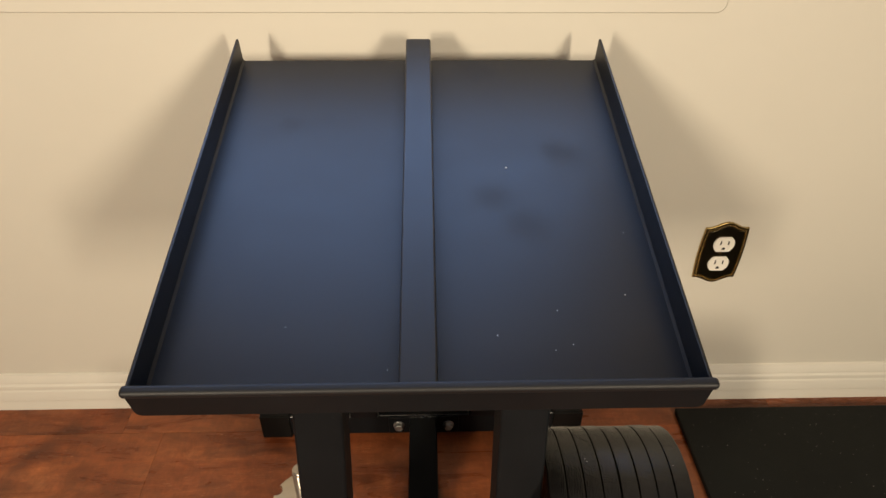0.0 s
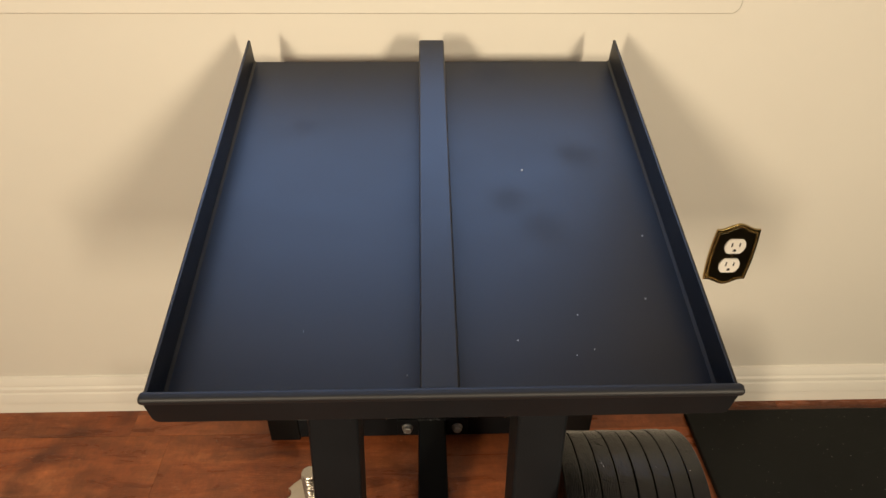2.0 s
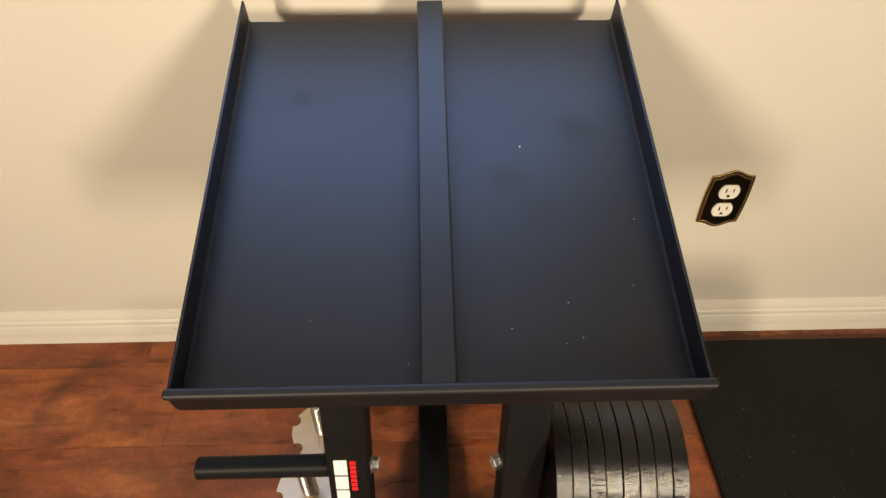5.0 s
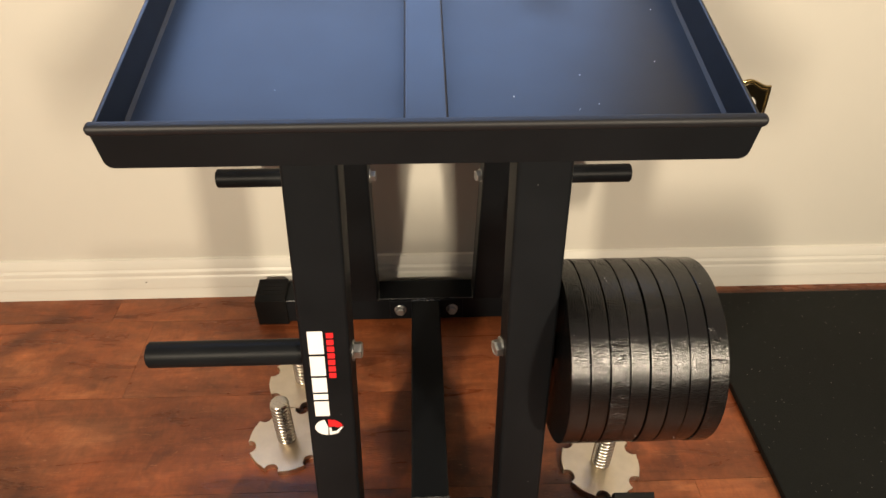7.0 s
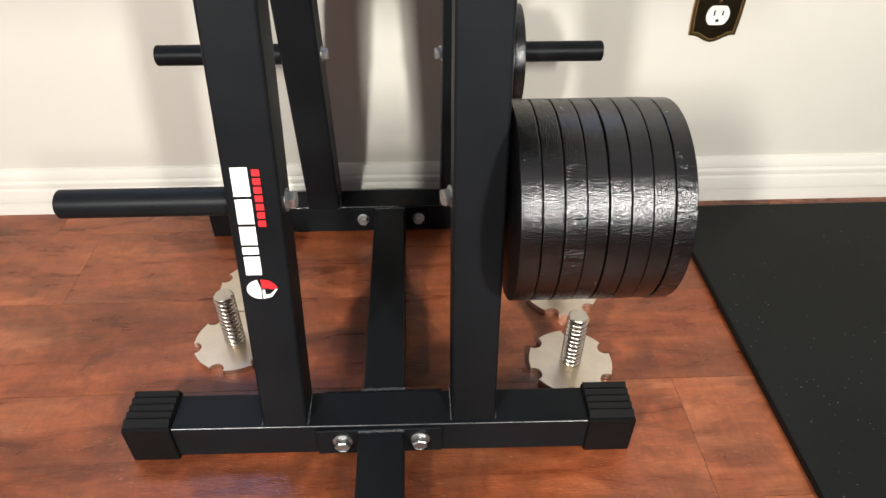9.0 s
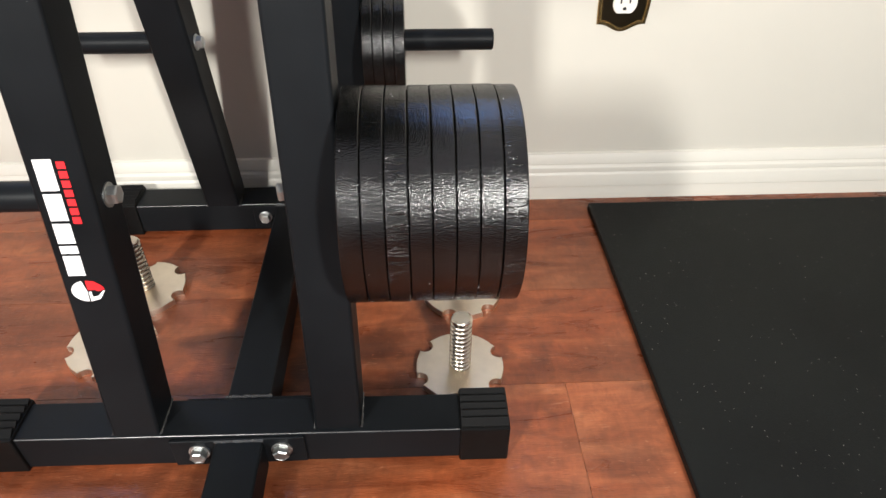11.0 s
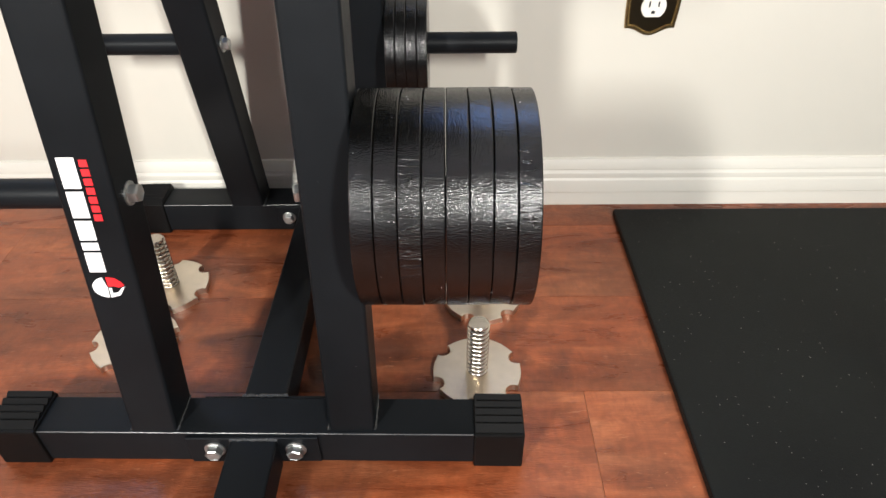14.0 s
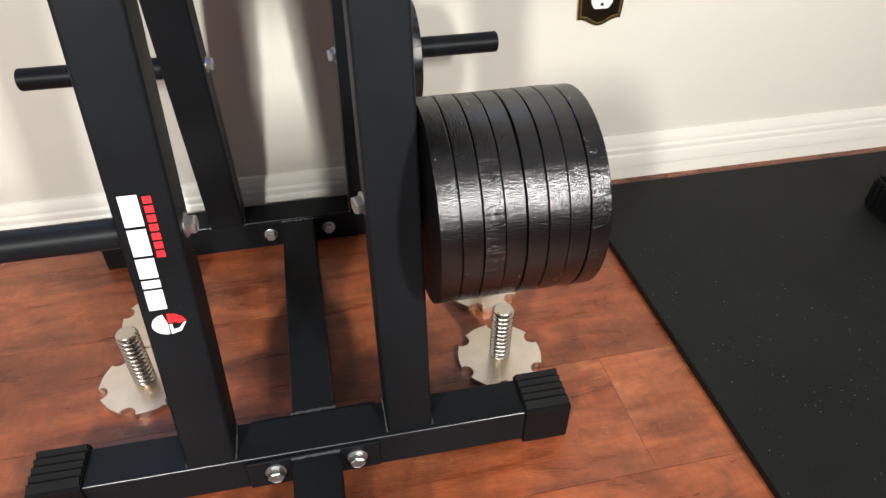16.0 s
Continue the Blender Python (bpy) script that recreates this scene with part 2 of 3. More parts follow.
def part(name, bm, mat, parent, label="", at=None, sharp=21):
    soft = mat in (FRAME, TRAY, HEM)
    ob = solid(name, bm, mat, at, 60 if soft else sharp)
    if soft:
        wn = ob.modifiers.new("weighted", "WEIGHTED_NORMAL")
        wn.keep_sharp = True
    ob.parent = parent
    ob.matrix_parent_inverse = WORLD_OF[parent].inverted()
    if label:
        ob["label"] = label
    return ob


def share(name, me, parent, at):
    """Another object on the same mesh."""
    ob = new(name, me)
    ob.parent = parent
    ob.matrix_parent_inverse = WORLD_OF[parent].inverted()
    ob.matrix_basis = at
    WORLD_OF[ob] = at
    return ob


def box(lo, hi, r=0.0, seg=2, bm=None):
    own = bmesh.new()
    c = [(a + b) / 2 for a, b in zip(lo, hi)]
    s = [b - a for a, b in zip(lo, hi)]
    bmesh.ops.create_cube(own, size=1.0, matrix=Matrix.Translation(c) @ Matrix.Diagonal((*s, 1)))
    if r:
        bmesh.ops.bevel(own, geom=own.edges[:], offset=r, segments=seg, profile=0.5, affect="EDGES")
    if bm is None:
        return own
    return join(bm, own)


def join(bm, other):
    me = bpy.data.meshes.new("tmp")
    other.to_mesh(me)
    other.free()
    bm.from_mesh(me)
    bpy.data.meshes.remove(me)
    return bm


def moved(bm, m):
    bmesh.ops.transform(bm, matrix=m, verts=bm.verts[:])
    return bm


def bar(a, b, wx, wy, r=0.004, ends=False):
    """A square tube between a and b (centres of its end faces), with level ends: its section lies in x and y."""
    bm = bmesh.new()
    bmesh.ops.create_cube(bm, size=1.0, matrix=Matrix.Translation((0, 0, 0.5)) @ Matrix.Diagonal((wx, wy, 1, 1)))
    edges = [e for e in bm.edges if abs(e.verts[0].co.z - e.verts[1].co.z) > 0.5]
    bmesh.ops.bevel(bm, geom=edges, offset=r, segments=3, profile=0.5, affect="EDGES")
    a, b = Vector(a), Vector(b)
    for v in bm.verts:
        k = v.co.z
        p = a.lerp(b, k)
        v.co = Vector((p.x + v.co.x, p.y + v.co.y, p.z))
    return bm


def lathe(profile, n=32, axis="Z"):
    """A turned solid: (radius, height) rows; radius 0 closes it."""
    bm = bmesh.new()
    rings = []
    for r, h in profile:
        if r == 0:
            rings.append([bm.verts.new((0, 0, h))])
        else:
            rings.append([bm.verts.new((r * math.cos(2 * math.pi * i / n), r * math.sin(2 * math.pi * i / n), h)) for i in range(n)])
    for p, q in zip(rings, rings[1:]):
        for i in range(n):
            j = (i + 1) % n
            if len(p) == 1:
                bm.faces.new((p[0], q[i], q[j]))
            elif len(q) == 1:
                bm.faces.new((p[i], p[j], q[0]))
            else:
                bm.faces.new((p[i], p[j], q[j], q[i]))
    if axis == "X":
        moved(bm, pose(0, 0, 0, 0, 90, 0))
    elif axis == "-X":
        moved(bm, pose(0, 0, 0, 0, -90, 0))
    elif axis == "-Y":
        moved(bm, pose(0, 0, 0, 90, 0, 0))
    return bm


def extrude_outline(pts, depth, r=0.0):
    """A flat plate in the x-z plane, from y=0 to y=-depth, with bevelled front rim."""
    bm = bmesh.new()
    vs = [bm.verts.new((x, 0, z)) for x, z in pts]
    f = bm.faces.new(vs)
    g = bmesh.ops.extrude_face_region(bm, geom=[f])
    front = [e for e in g["geom"] if isinstance(e, bmesh.types.BMVert)]
    bmesh.ops.translate(bm, verts=front, vec=(0, -depth, 0))
    if r:
        es = [e for e in bm.edges if all(abs(v.co.y + depth) < 1e-7 for v in e.verts)]
        bmesh.ops.bevel(bm, geom=es, offset=r, segments=2, profile=0.5, affect="EDGES")
    return bm


def hex_bolt(r, h, washer):
    """A hex bolt head on a washer, axis +z, seated at z=0."""
    bm = lathe([(0, 0), (washer, 0), (washer, 0.0014), (washer * 0.94, 0.0018), (0, 0.0018)], 28)
    join(bm, lathe([(0, 0.0018), (r, 0.0018), (r, h * 0.88), (r * 0.84, h), (r * 0.80, h), (r * 0.76, h - 0.0005), (0, h - 0.0004)], 6))
    return bm


# ---- the room ----
WALL_Y = 0.910


def setting(name, bm, mat, label, category):
    return tagged(solid(name, bm, mat), label, category, kind="structure")


WIN = (-0.62, 0.36, 0.87, 1.60)
north = box((-2.3, WALL_Y, 0), (WIN[0], WALL_Y + 0.12, 2.45))
box((WIN[1], WALL_Y, 0), (2.3, WALL_Y + 0.12, 2.45), bm=north)
box((WIN[0], WALL_Y, 0), (WIN[1], WALL_Y + 0.12, WIN[2]), bm=north)
box((WIN[0], WALL_Y, WIN[3]), (WIN[1], WALL_Y + 0.12, 2.45), bm=north)
bmesh.ops.remove_doubles(north, verts=north.verts[:], dist=1e-5)
setting("wall_north", north, WALL, "cream painted plaster wall behind the stand", "wall")
# unseen walls and ceiling, added to close the room and reflect fill
setting("wall_south", box((-2.3, -2.42, 0), (2.3, -2.3, 2.45)), DIM_WALL, "plain cream wall closing the room", "wall")
setting("wall_west", box((-2.42, -2.3, 0), (-2.302, WALL_Y, 2.45)), DIM_WALL, "plain cream wall closing the room", "wall")
setting("wall_east", box((2.302, -2.3, 0), (2.42, WALL_Y, 2.45)), DIM_WALL, "plain cream wall closing the room", "wall")
setting("ceiling", box((-2.42, -2.42, 2.452), (2.42, WALL_Y + 0.12, 2.55)), CEIL, "plain white ceiling", "ceiling")


def baseboard():
    prof = [(0.0, 0.0), (0.0135, 0.0), (0.0125, 0.0120), (0.0098, 0.0215), (0.0098, 0.0232), (0.0132, 0.0238), (0.0136, 0.0250), (0.0128, 0.0360), (0.0105, 0.0455), (0.0080, 0.0490),
            (0.0078, 0.0508), (0.0112, 0.0514), (0.0114, 0.0526), (0.0104, 0.0590), (0.0070, 0.0632), (0.0068, 0.0645), (0.0090, 0.0650), (0.0092, 0.0662), (0.0078, 0.0730),
            (0.0052, 0.0795), (0.0042, 0.0820), (0.0, 0.0835)]
    bm = bmesh.new()
    rows = [[bm.verts.new((x, WALL_Y - o, z)) for o, z in prof] for x in (-2.3, 2.3)]
    for i in range(len(prof) - 1):
        bm.faces.new((rows[0][i], rows[0][i + 1], rows[1][i + 1], rows[1][i]))
    bm.faces.new(rows[0])
    bm.faces.new(list(reversed(rows[1])))
    return setting("baseboard", bm, TRIM, "cream moulded wooden baseboard along the wall", "baseboard")


board = baseboard()



def rounded_rect(x0, x1, z0, z1, r):
    pts = []
    for cx, cz, a0 in ((x1 - r, z0 + r, -90), (x1 - r, z1 - r, 0), (x0 + r, z1 - r, 90), (x0 + r, z0 + r, 180)):
        for k in range(7):
            a = radians(a0 + 15 * k)
            pts.append((cx + r * math.cos(a), cz + r * math.sin(a)))
    return pts


def window():
    """The window above the stand: flat casing with rounded corners, sash frame and pane."""
    win = thing("window_1", Matrix.Translation((-0.165, WALL_Y, 1.31)), "window in a flat cream casing with rounded corners", "window")
    win["kind"] = "structure"
    outer, inner = rounded_rect(-0.762, 0.392, 0.7315, 1.72, 0.012), rounded_rect(WIN[0], WIN[1], WIN[2], WIN[3], 0.004)
    bm = bmesh.new()
    rows = [[bm.verts.new((x, WALL_Y - d, z)) for x, z in o] for o, d in ((outer, 0.0), (outer, 0.0065), (rounded_rect(-0.7605, 0.3905, 0.7330, 1.7185, 0.0105), 0.0080), (inner, 0.0080), (inner, 0.0))]
    n = len(outer)
    for a, b in zip(rows, rows[1:] + rows[:1]):
        for i in range(n):
            bm.faces.new((a[i], a[(i + 1) % n], b[(i + 1) % n], b[i]))
    part("casing", bm, WALL, win)
    fr = bmesh.new()
    x0, x1, z0, z1 = WIN
    for lo, hi in (((x0, 0, z0), (x0 + 0.035, 0.03, z1)), ((x1 - 0.035, 0, z0), (x1, 0.03, z1)), ((x0 + 0.035, 0, z0), (x1 - 0.035, 0.03, z0 + 0.035)), ((x0 + 0.035, 0, z1 - 0.035), (x1 - 0.035, 0.03, z1))):
        box((lo[0], WALL_Y + 0.04 + lo[1], lo[2]), (hi[0], WALL_Y + 0.04 + hi[1], hi[2]), 0.002, 1, fr)
    part("sash_frame", fr, TRIM, win)


window()

floor = setting("floor", box((-2.42, -2.42, -0.08), (2.42, WALL_Y + 0.12, -0.014)), SLOT, "red-brown hand-scraped hardwood plank floor", "floor")


# ---- the stand ----
def stand_front_y(z):
    return 0.4085 + 0.147 * (z - 0.052)


stand = thing("dumbbell_stand", Matrix.Translation((0, 0.62, 0)),
              "matte black steel dumbbell stand with a tilted tray top", "dumbbell stand")
TILT_TRAY = 12.48
SMUDGES = ((-0.142, 0.721, 0.665, 0.016), (0.070, 0.606, 0.640, 0.022), (0.100, 0.568, 0.631, 0.026), (0.147, 0.672, 0.654, 0.024), (0.066, 0.821, 0.687, 0.030))
TRAY_AT = pose(0.0, 0.386, 0.588, TILT_TRAY)
BAR_H = 0.052

# cross bars with ribbed end caps; the front one sits a little askew
for y0, y1, xl, xr, askew in ((0.405, 0.453, -0.288, 0.281, -0.72), (0.826, 0.874, -0.292, 0.284, 0.0)):
    turn = Matrix.Translation((0, y0, 0)) @ pose(0, 0, 0, 0, 0, askew) @ Matrix.Translation((0, -y0, 0))
    cb = part("crossbar", moved(box((xl + 0.004, y0, 0.003), (xr - 0.004, y1, BAR_H), 0.0024, 3), turn), FRAME, stand)
    # painted highlight on the bevel strip that faces up and forward
    cb.data.materials.append(EDGE)
    for f in cb.data.polygons:
        if abs(f.normal.x) < 0.1 and f.normal.z > 0.6 and f.normal.y < -0.6:
            f.material_index = 1
    for x0, x1 in ((xl, xl + 0.053), (xr - 0.053, xr)):
        cap = box((x0, y0 - 0.0035, 0.0), (x1, y1 + 0.0035, BAR_H + 0.0035), 0.0022)
        for k in range(5):
            yy = y0 + 0.0045 + k * 0.0097
            prism = bmesh.new()
            sec = [(yy - 0.0045, BAR_H + 0.002), (yy + 0.0053, BAR_H + 0.002), (yy + 0.0051, BAR_H + 0.0080), (yy + 0.0041, BAR_H + 0.0085), (yy - 0.0037, BAR_H + 0.0040)]
            a = [prism.verts.new((x0 + 0.0015, y, z)) for y, z in sec]
            b = [prism.verts.new((x1 - 0.0015, y, z)) for y, z in sec]
            prism.faces.new(a)
            prism.faces.new(list(reversed(b)))
            for i in range(5):
                prism.faces.new((a[i], a[(i + 1) % 5], b[(i + 1) % 5], b[i]))
            join(cap, prism)
        part("end_cap", moved(cap, turn), CAP, stand, "ribbed black rubber end cap")

# spine beams with flanges and bolts
part("spine_beam", box((-0.0265, 0.4565, 0.003), (0.0215, 0.8235, 0.050), 0.0028, 3), FRAME, stand)
part("spine_beam", box((-0.0285, 0.10, 0.003), (0.0215, 0.4015, 0.0475), 0.0028, 3), FRAME, stand)
for y0, y1, x0, x1 in ((0.4005, 0.4048, -0.076, 0.064), (0.4525, 0.4570, -0.070, 0.066), (0.8225, 0.826, -0.064, 0.061)):
    part("flange", box((x0, y0, 0.008), (x1, y1, 0.0495), 0.0012), FRAME, stand)


def weld(a, b, r, parent, seed):
    """An uneven bead from a to b."""
    rng = random.Random(seed)
    a, b = Vector(a), Vector(b)
    n = max(6, int((b - a).length / 0.003))
    bm = bmesh.new()
    d = (b - a).normalized()
    u = d.orthogonal().normalized()
    w = d.cross(u)
    rings = []
    for i in range(n + 1):
        p = a.lerp(b, i / n) + u * rng.uniform(-0.0004, 0.0004)
        rr = r * rng.uniform(0.75, 1.2)
        rings.append([bm.verts.new(p + (u * math.cos(q * math.pi / 4) + w * math.sin(q * math.pi / 4)) * rr) for q in range(8)])
    for p, q in zip(rings, rings[1:]):
        for i in range(8):
            bm.faces.new((p[i], p[(i + 1) % 8], q[(i + 1) % 8], q[i]))
    bm.faces.new(rings[0])
    bm.faces.new(rings[-1])
    return part("weld_bead", bm, WELD, parent)


weld((-0.029, 0.4005, 0.0475), (0.022, 0.4005, 0.0475), 0.0018, stand, 3)
weld((-0.028, 0.4570, 0.050), (0.023, 0.4570, 0.050), 0.0018, stand, 4)
weld((-0.027, 0.8225, 0.050), (0.022, 0.8225, 0.050), 0.0016, stand, 5)

bolt_bm = hex_bolt(0.0088, 0.0100, 0.0112)
first = part("bolt", bolt_bm, ZINC, stand, "zinc-plated hex bolt", at=pose(-0.047, 0.4005, 0.032, 90, 0, 0))
share("bolt", first.data, stand, pose(0.039, 0.4005, 0.0315, 90, 20, 0))["label"] = "zinc-plated hex bolt"
nut = part("nut", hex_bolt(0.0080, 0.0090, 0.0100), ZINC, stand, "zinc-plated lock nut", at=pose(-0.046, 0.8225, 0.030, 90, 10, 0))
share("nut", nut.data, stand, pose(0.0425, 0.8225, 0.030, 90, 0, 0))["label"] = "zinc-plated lock nut"

# uprights: the front pair leans back, the rear pair leans forward
UP = {}
for key, xb, xt in (("fl", -0.1095, -0.1015), ("fr", 0.0995, 0.1000)):
    z0, z1 = BAR_H, 0.606
    a = (xb, stand_front_y(z0) + 0.0245, z0)
    b = (xb + (xt - xb) * (z1 - z0) / 0.42, stand_front_y(z1) + 0.0245, z1)
    UP[key] = part("upright", bar(a, b, 0.049, 0.049), FRAME, stand)
for key, xb, xt in (("rl", -0.1070, -0.1000), ("rr", 0.1030, 0.1030)):
    z0, z1 = BAR_H, 0.648
    a = (xb, 0.8465, z0)
    b = (xb + (xt - xb) * (z1 - z0) / 0.42, 0.8465 - 0.214 * (z1 - z0), z1)
    UP[key] = part("upright", bar(a, b, 0.049, 0.049), FRAME, stand)


for key, yf in (("fl", 0.4085), ("fr", 0.4085), ("rl", 0.822), ("rr", 0.822)):
    xc = {"fl": -0.1095, "fr": 0.0995, "rl": -0.1070, "rr": 0.1030}[key]
    for k, s in enumerate((-1, 1)):
        weld((xc + s * 0.0246, yf + 0.001, BAR_H), (xc + s * 0.0246, yf + 0.047, BAR_H), 0.0014, stand, 31 + k)


def up_x(key, z):
    xb, xt = {"fl": (-0.1095, -0.1015), "fr": (0.0995, 0.1000), "rl": (-0.1070, -0.1000), "rr": (0.1030, 0.1030)}[key]
    return xb + (xt - xb) * (z - BAR_H) / 0.42


# pegs, bolted from the inner side of each upright
PEGS = {"fl": (0.472, 0.311, -1, 0.0135), "fr": (0.472, 0.311, 1, 0.0135), "rl": (0.787, 0.323, -1, 0.0130), "rr": (0.785, 0.323, 1, 0.0130)}
for key, (y, z, s, r) in PEGS.items():
    xin = up_x(key, z) + s * 0.0245
    length = (0.2820 if key == "fr" else 0.2885) - abs(xin)
    prof = [(0, 0), (r, 0), (r, length - 0.0015), (r - 0.0015, length), (r - 0.004, length), (r - 0.0042, length - 0.0015), (0, length - 0.0015)]
    peg = part("peg", lathe(prof, 36), FRAME, stand, "round black steel plate peg", at=pose(xin, y, z, 0, 90 * s, 0))
    xo = up_x(key, z) - s * 0.0245
    head = first if key in ("fl", "fr") else nut
    share(head.name.split(".")[0], head.data, stand, pose(xo, y, z, 0, -90 * s, 15 if s > 0 else 0))["label"] = head["label"]

# tray: pan, side walls, front lip with a rolled hem, divider
HW, LEN = 0.2155, 0.469


def on_tray(bm):
    """From the tray's own axes to the room; the tray widens towards the wall, more on its left side."""
    for v in bm.verts:
        k = v.co.y / LEN
        v.co.x *= 1 + 0.014 * k if v.co.x > -0.05 else 0.991 + 0.023 * k
    return moved(bm, TRAY_AT)


pan = part("tray_pan", on_tray(box((-HW, 0.0, 0.0), (HW, LEN, 0.003), 0.0006, 1)), smudged("tray_pan_black", TRAY, SMUDGES), stand, "satin blue-black steel tray pan")
for s in (-1, 1):
    x0, x1 = sorted((s * HW, s * (HW - 0.003)))
    part("side_wall", on_tray(box((x0, 0.003, 0.003), (x1, LEN, 0.0322), 0.0009, 2)), TRAY, pan)
    fil = bmesh.new()
    xi = s * (HW - 0.003)
    ring = [(xi, 0.003), (xi - s * 0.0020, 0.003), (xi - s * 0.0014, 0.0038), (xi, 0.0058)]
    a = [fil.verts.new((x, 0.004, z)) for x, z in ring]
    b = [fil.verts.new((x, LEN - 0.001, z)) for x, z in ring]
    for i in range(4):
        fil.faces.new((a[i], a[(i + 1) % 4], b[(i + 1) % 4], b[i]))
    fil.faces.new(a)
    fil.faces.new(list(reversed(b)))
    part("bend_fillet", on_tray(fil), TRAY, pan)
r = 0.006
pts = [(-HW, 0.0352)]
for k in range(6):
    q = radians(180 + 18 * k)
    pts.append((-HW + r + r * math.cos(q), r + r * math.sin(q)))
for k in range(6):
    q = radians(270 + 18 * k)
    pts.append((HW - r + r * math.cos(q), r + r * math.sin(q)))
pts.append((HW, 0.0352))
lip = part("front_lip", on_tray(extrude_outline(pts, 0.003, 0.0006)), FRAME, pan)
hem = box((-HW + 0.0004, -0.0056, 0.0292), (HW + 0.0022, 0.0030, 0.0366), 0.0030, 4)
part("rolled_hem", moved(hem, TRAY_AT), HEM, lip)
part("divider", on_tray(box((-0.0165, 0.0002, 0.0034), (0.0125, LEN - 0.001, 0.0335), 0.0024, 3)), TRAY, pan, "satin blue-black tube dividing the tray")


# plain printed marks on the front left upright: white blocks, thin red blocks and a round badge
def mark(name, pts, mat, label):
    """A thin printed shape on the upright's front face: x across from its middle, z up."""
    bm = bmesh.new()
    def place(x, z, lift):
        return bm.verts.new((up_x("fl", z) + x, stand_front_y(z) - lift, z))
    f = [place(x, z, 0.0006) for x, z in pts]
    g = [place(x, z, 0.0001) for x, z in pts]
    bm.faces.new(f)
    bm.faces.new(list(reversed(g)))
    n = len(pts)
    for i in range(n):
        bm.faces.new((f[i], f[(i + 1) % n], g[(i + 1) % n], g[i]))
    return part(name, bm, mat, UP["fl"], label)


WX0, WX1 = -0.0160, -0.0010
for za, zb in ((0.2490, 0.2690), (0.2716, 0.2790), (0.2816, 0.3005), (0.3034, 0.3280), (0.3310, 0.3585)):
    mark("print_block", [(WX0, za), (WX1, za), (WX1, zb), (WX0, zb)], WHITE_INK, "white printed block")
for k in range(7):
    za = 0.3005 + k * 0.0083
    mark("print_block", [(0.0022, za), (0.0092, za), (0.0092, za + 0.0062), (0.0022, za + 0.0062)], RED_INK, "small red printed block")
disc = [(-0.0045 + 0.0135 * math.cos(radians(a)) * 0.98, 0.2325 + 0.0108 * math.sin(radians(a))) for a in range(100, 271, 17)]
mark("print_badge", disc + [(-0.0040, 0.2325)], WHITE_INK, "white half of a round badge")
mark("print_badge", [(-0.0035, 0.2435), (-0.0032, 0.2337), (0.0030, 0.2337), (0.0060, 0.2322), (0.0118, 0.2345), (0.0095, 0.2385), (0.0040, 0.2425)], RED_INK, "red part of a round badge")
mark("print_badge", [(-0.0030, 0.2215), (0.0060, 0.2240), (0.0118, 0.2330), (0.0095, 0.2325), (0.0045, 0.2270), (-0.0005, 0.2262), (-0.0005, 0.2318), (-0.0030, 0.2318)], WHITE_INK, "white part of a round badge")


# ---- weight plates ----
def plate_mesh(r, thick, bore, mat, n=72):
    """Cast disc, axis +z, with rounded rims and a bore."""
    e = 0.0010
    prof = [(bore, 0), (r - e, 0), (r - e * 0.3, e * 0.3), (r, e), (r, thick - e), (r - e * 0.3, thick - e * 0.3), (r - e, thick), (bore, thick), (bore, 0)]
    bm = lathe(prof, n)
    bmesh.ops.remove_doubles(bm, verts=bm.verts[:], dist=1e-6)
    return mesh_of("weight_plate", bm, mat, 14)


big = plate_mesh(0.0950, 0.0178, 0.0195, IRON)
rough_big = plate_mesh(0.0950, 0.0178, 0.0195, IRON_WRINKLED)
small = plate_mesh(0.066, 0.0122, 0.0195, IRON, 56)
rng = random.Random(11)
for k in range(8):
    ob = new("weight_plate", rough_big if k in (2, 7) else big)
    ob.matrix_basis = pose(0.1270 + k * 0.01830, 0.472 + rng.uniform(-0.0008, 0.0008), 0.3045 + rng.uniform(-0.0005, 0.0003), 0, 90, 0) @ pose(0, 0, 0, 0, 0, rng.uniform(-9, 9) + 40 * k)
    tagged(ob, "black enamelled cast-iron weight plate on the front peg", "weight plate", "plates on the front peg")
for k in range(4):
    ob = new("weight_plate", small)
    ob.matrix_basis = pose(0.1290 + k * 0.01255, 0.785, 0.3165 + rng.uniform(-0.0005, 0.0003), 0, 90, 0) @ pose(0, 0, 0, 0, 0, 67 * k)
    tagged(ob, "small black cast-iron weight plate on the rear peg", "weight plate", "plates on the rear peg")


# ---- locking screws on the floor ----
def screw_flange(r=0.0540, thick=0.0095, notch=0.0098):
    bm = bmesh.new()
    pts = []
    for k in range(6):
        a0 = radians(60 * k)
        half = math.asin(notch / r)
        for j in range(9):
            a = a0 + math.pi / 2 + math.pi / 2 * (1 - 2 * j / 8) + math.pi / 2
            pts.append((r * math.cos(a0) + notch * math.cos(a), r * math.sin(a0) + notch * math.sin(a)))
        for j in range(9):
            a = a0 + half + (radians(60) - 2 * half) * j / 8
            if 0 < j < 8:
                pts.append((r * math.cos(a), r * math.sin(a)))
    f = bm.faces.new([bm.verts.new((x, y, 0)) for x, y in pts])
    g = bmesh.ops.extrude_face_region(bm, geom=[f])
    top = [e for e in g["geom"] if isinstance(e, bmesh.types.BMVert)]
    bmesh.ops.translate(bm, verts=top, vec=(0, 0, thick))
    es = [e for e in bm.edges if all(v.co.z > thick - 1e-6 for v in e.verts)]
    bmesh.ops.bevel(bm, geom=es, offset=0.0006, segments=2, profile=0.5, affect="EDGES")
    return bm


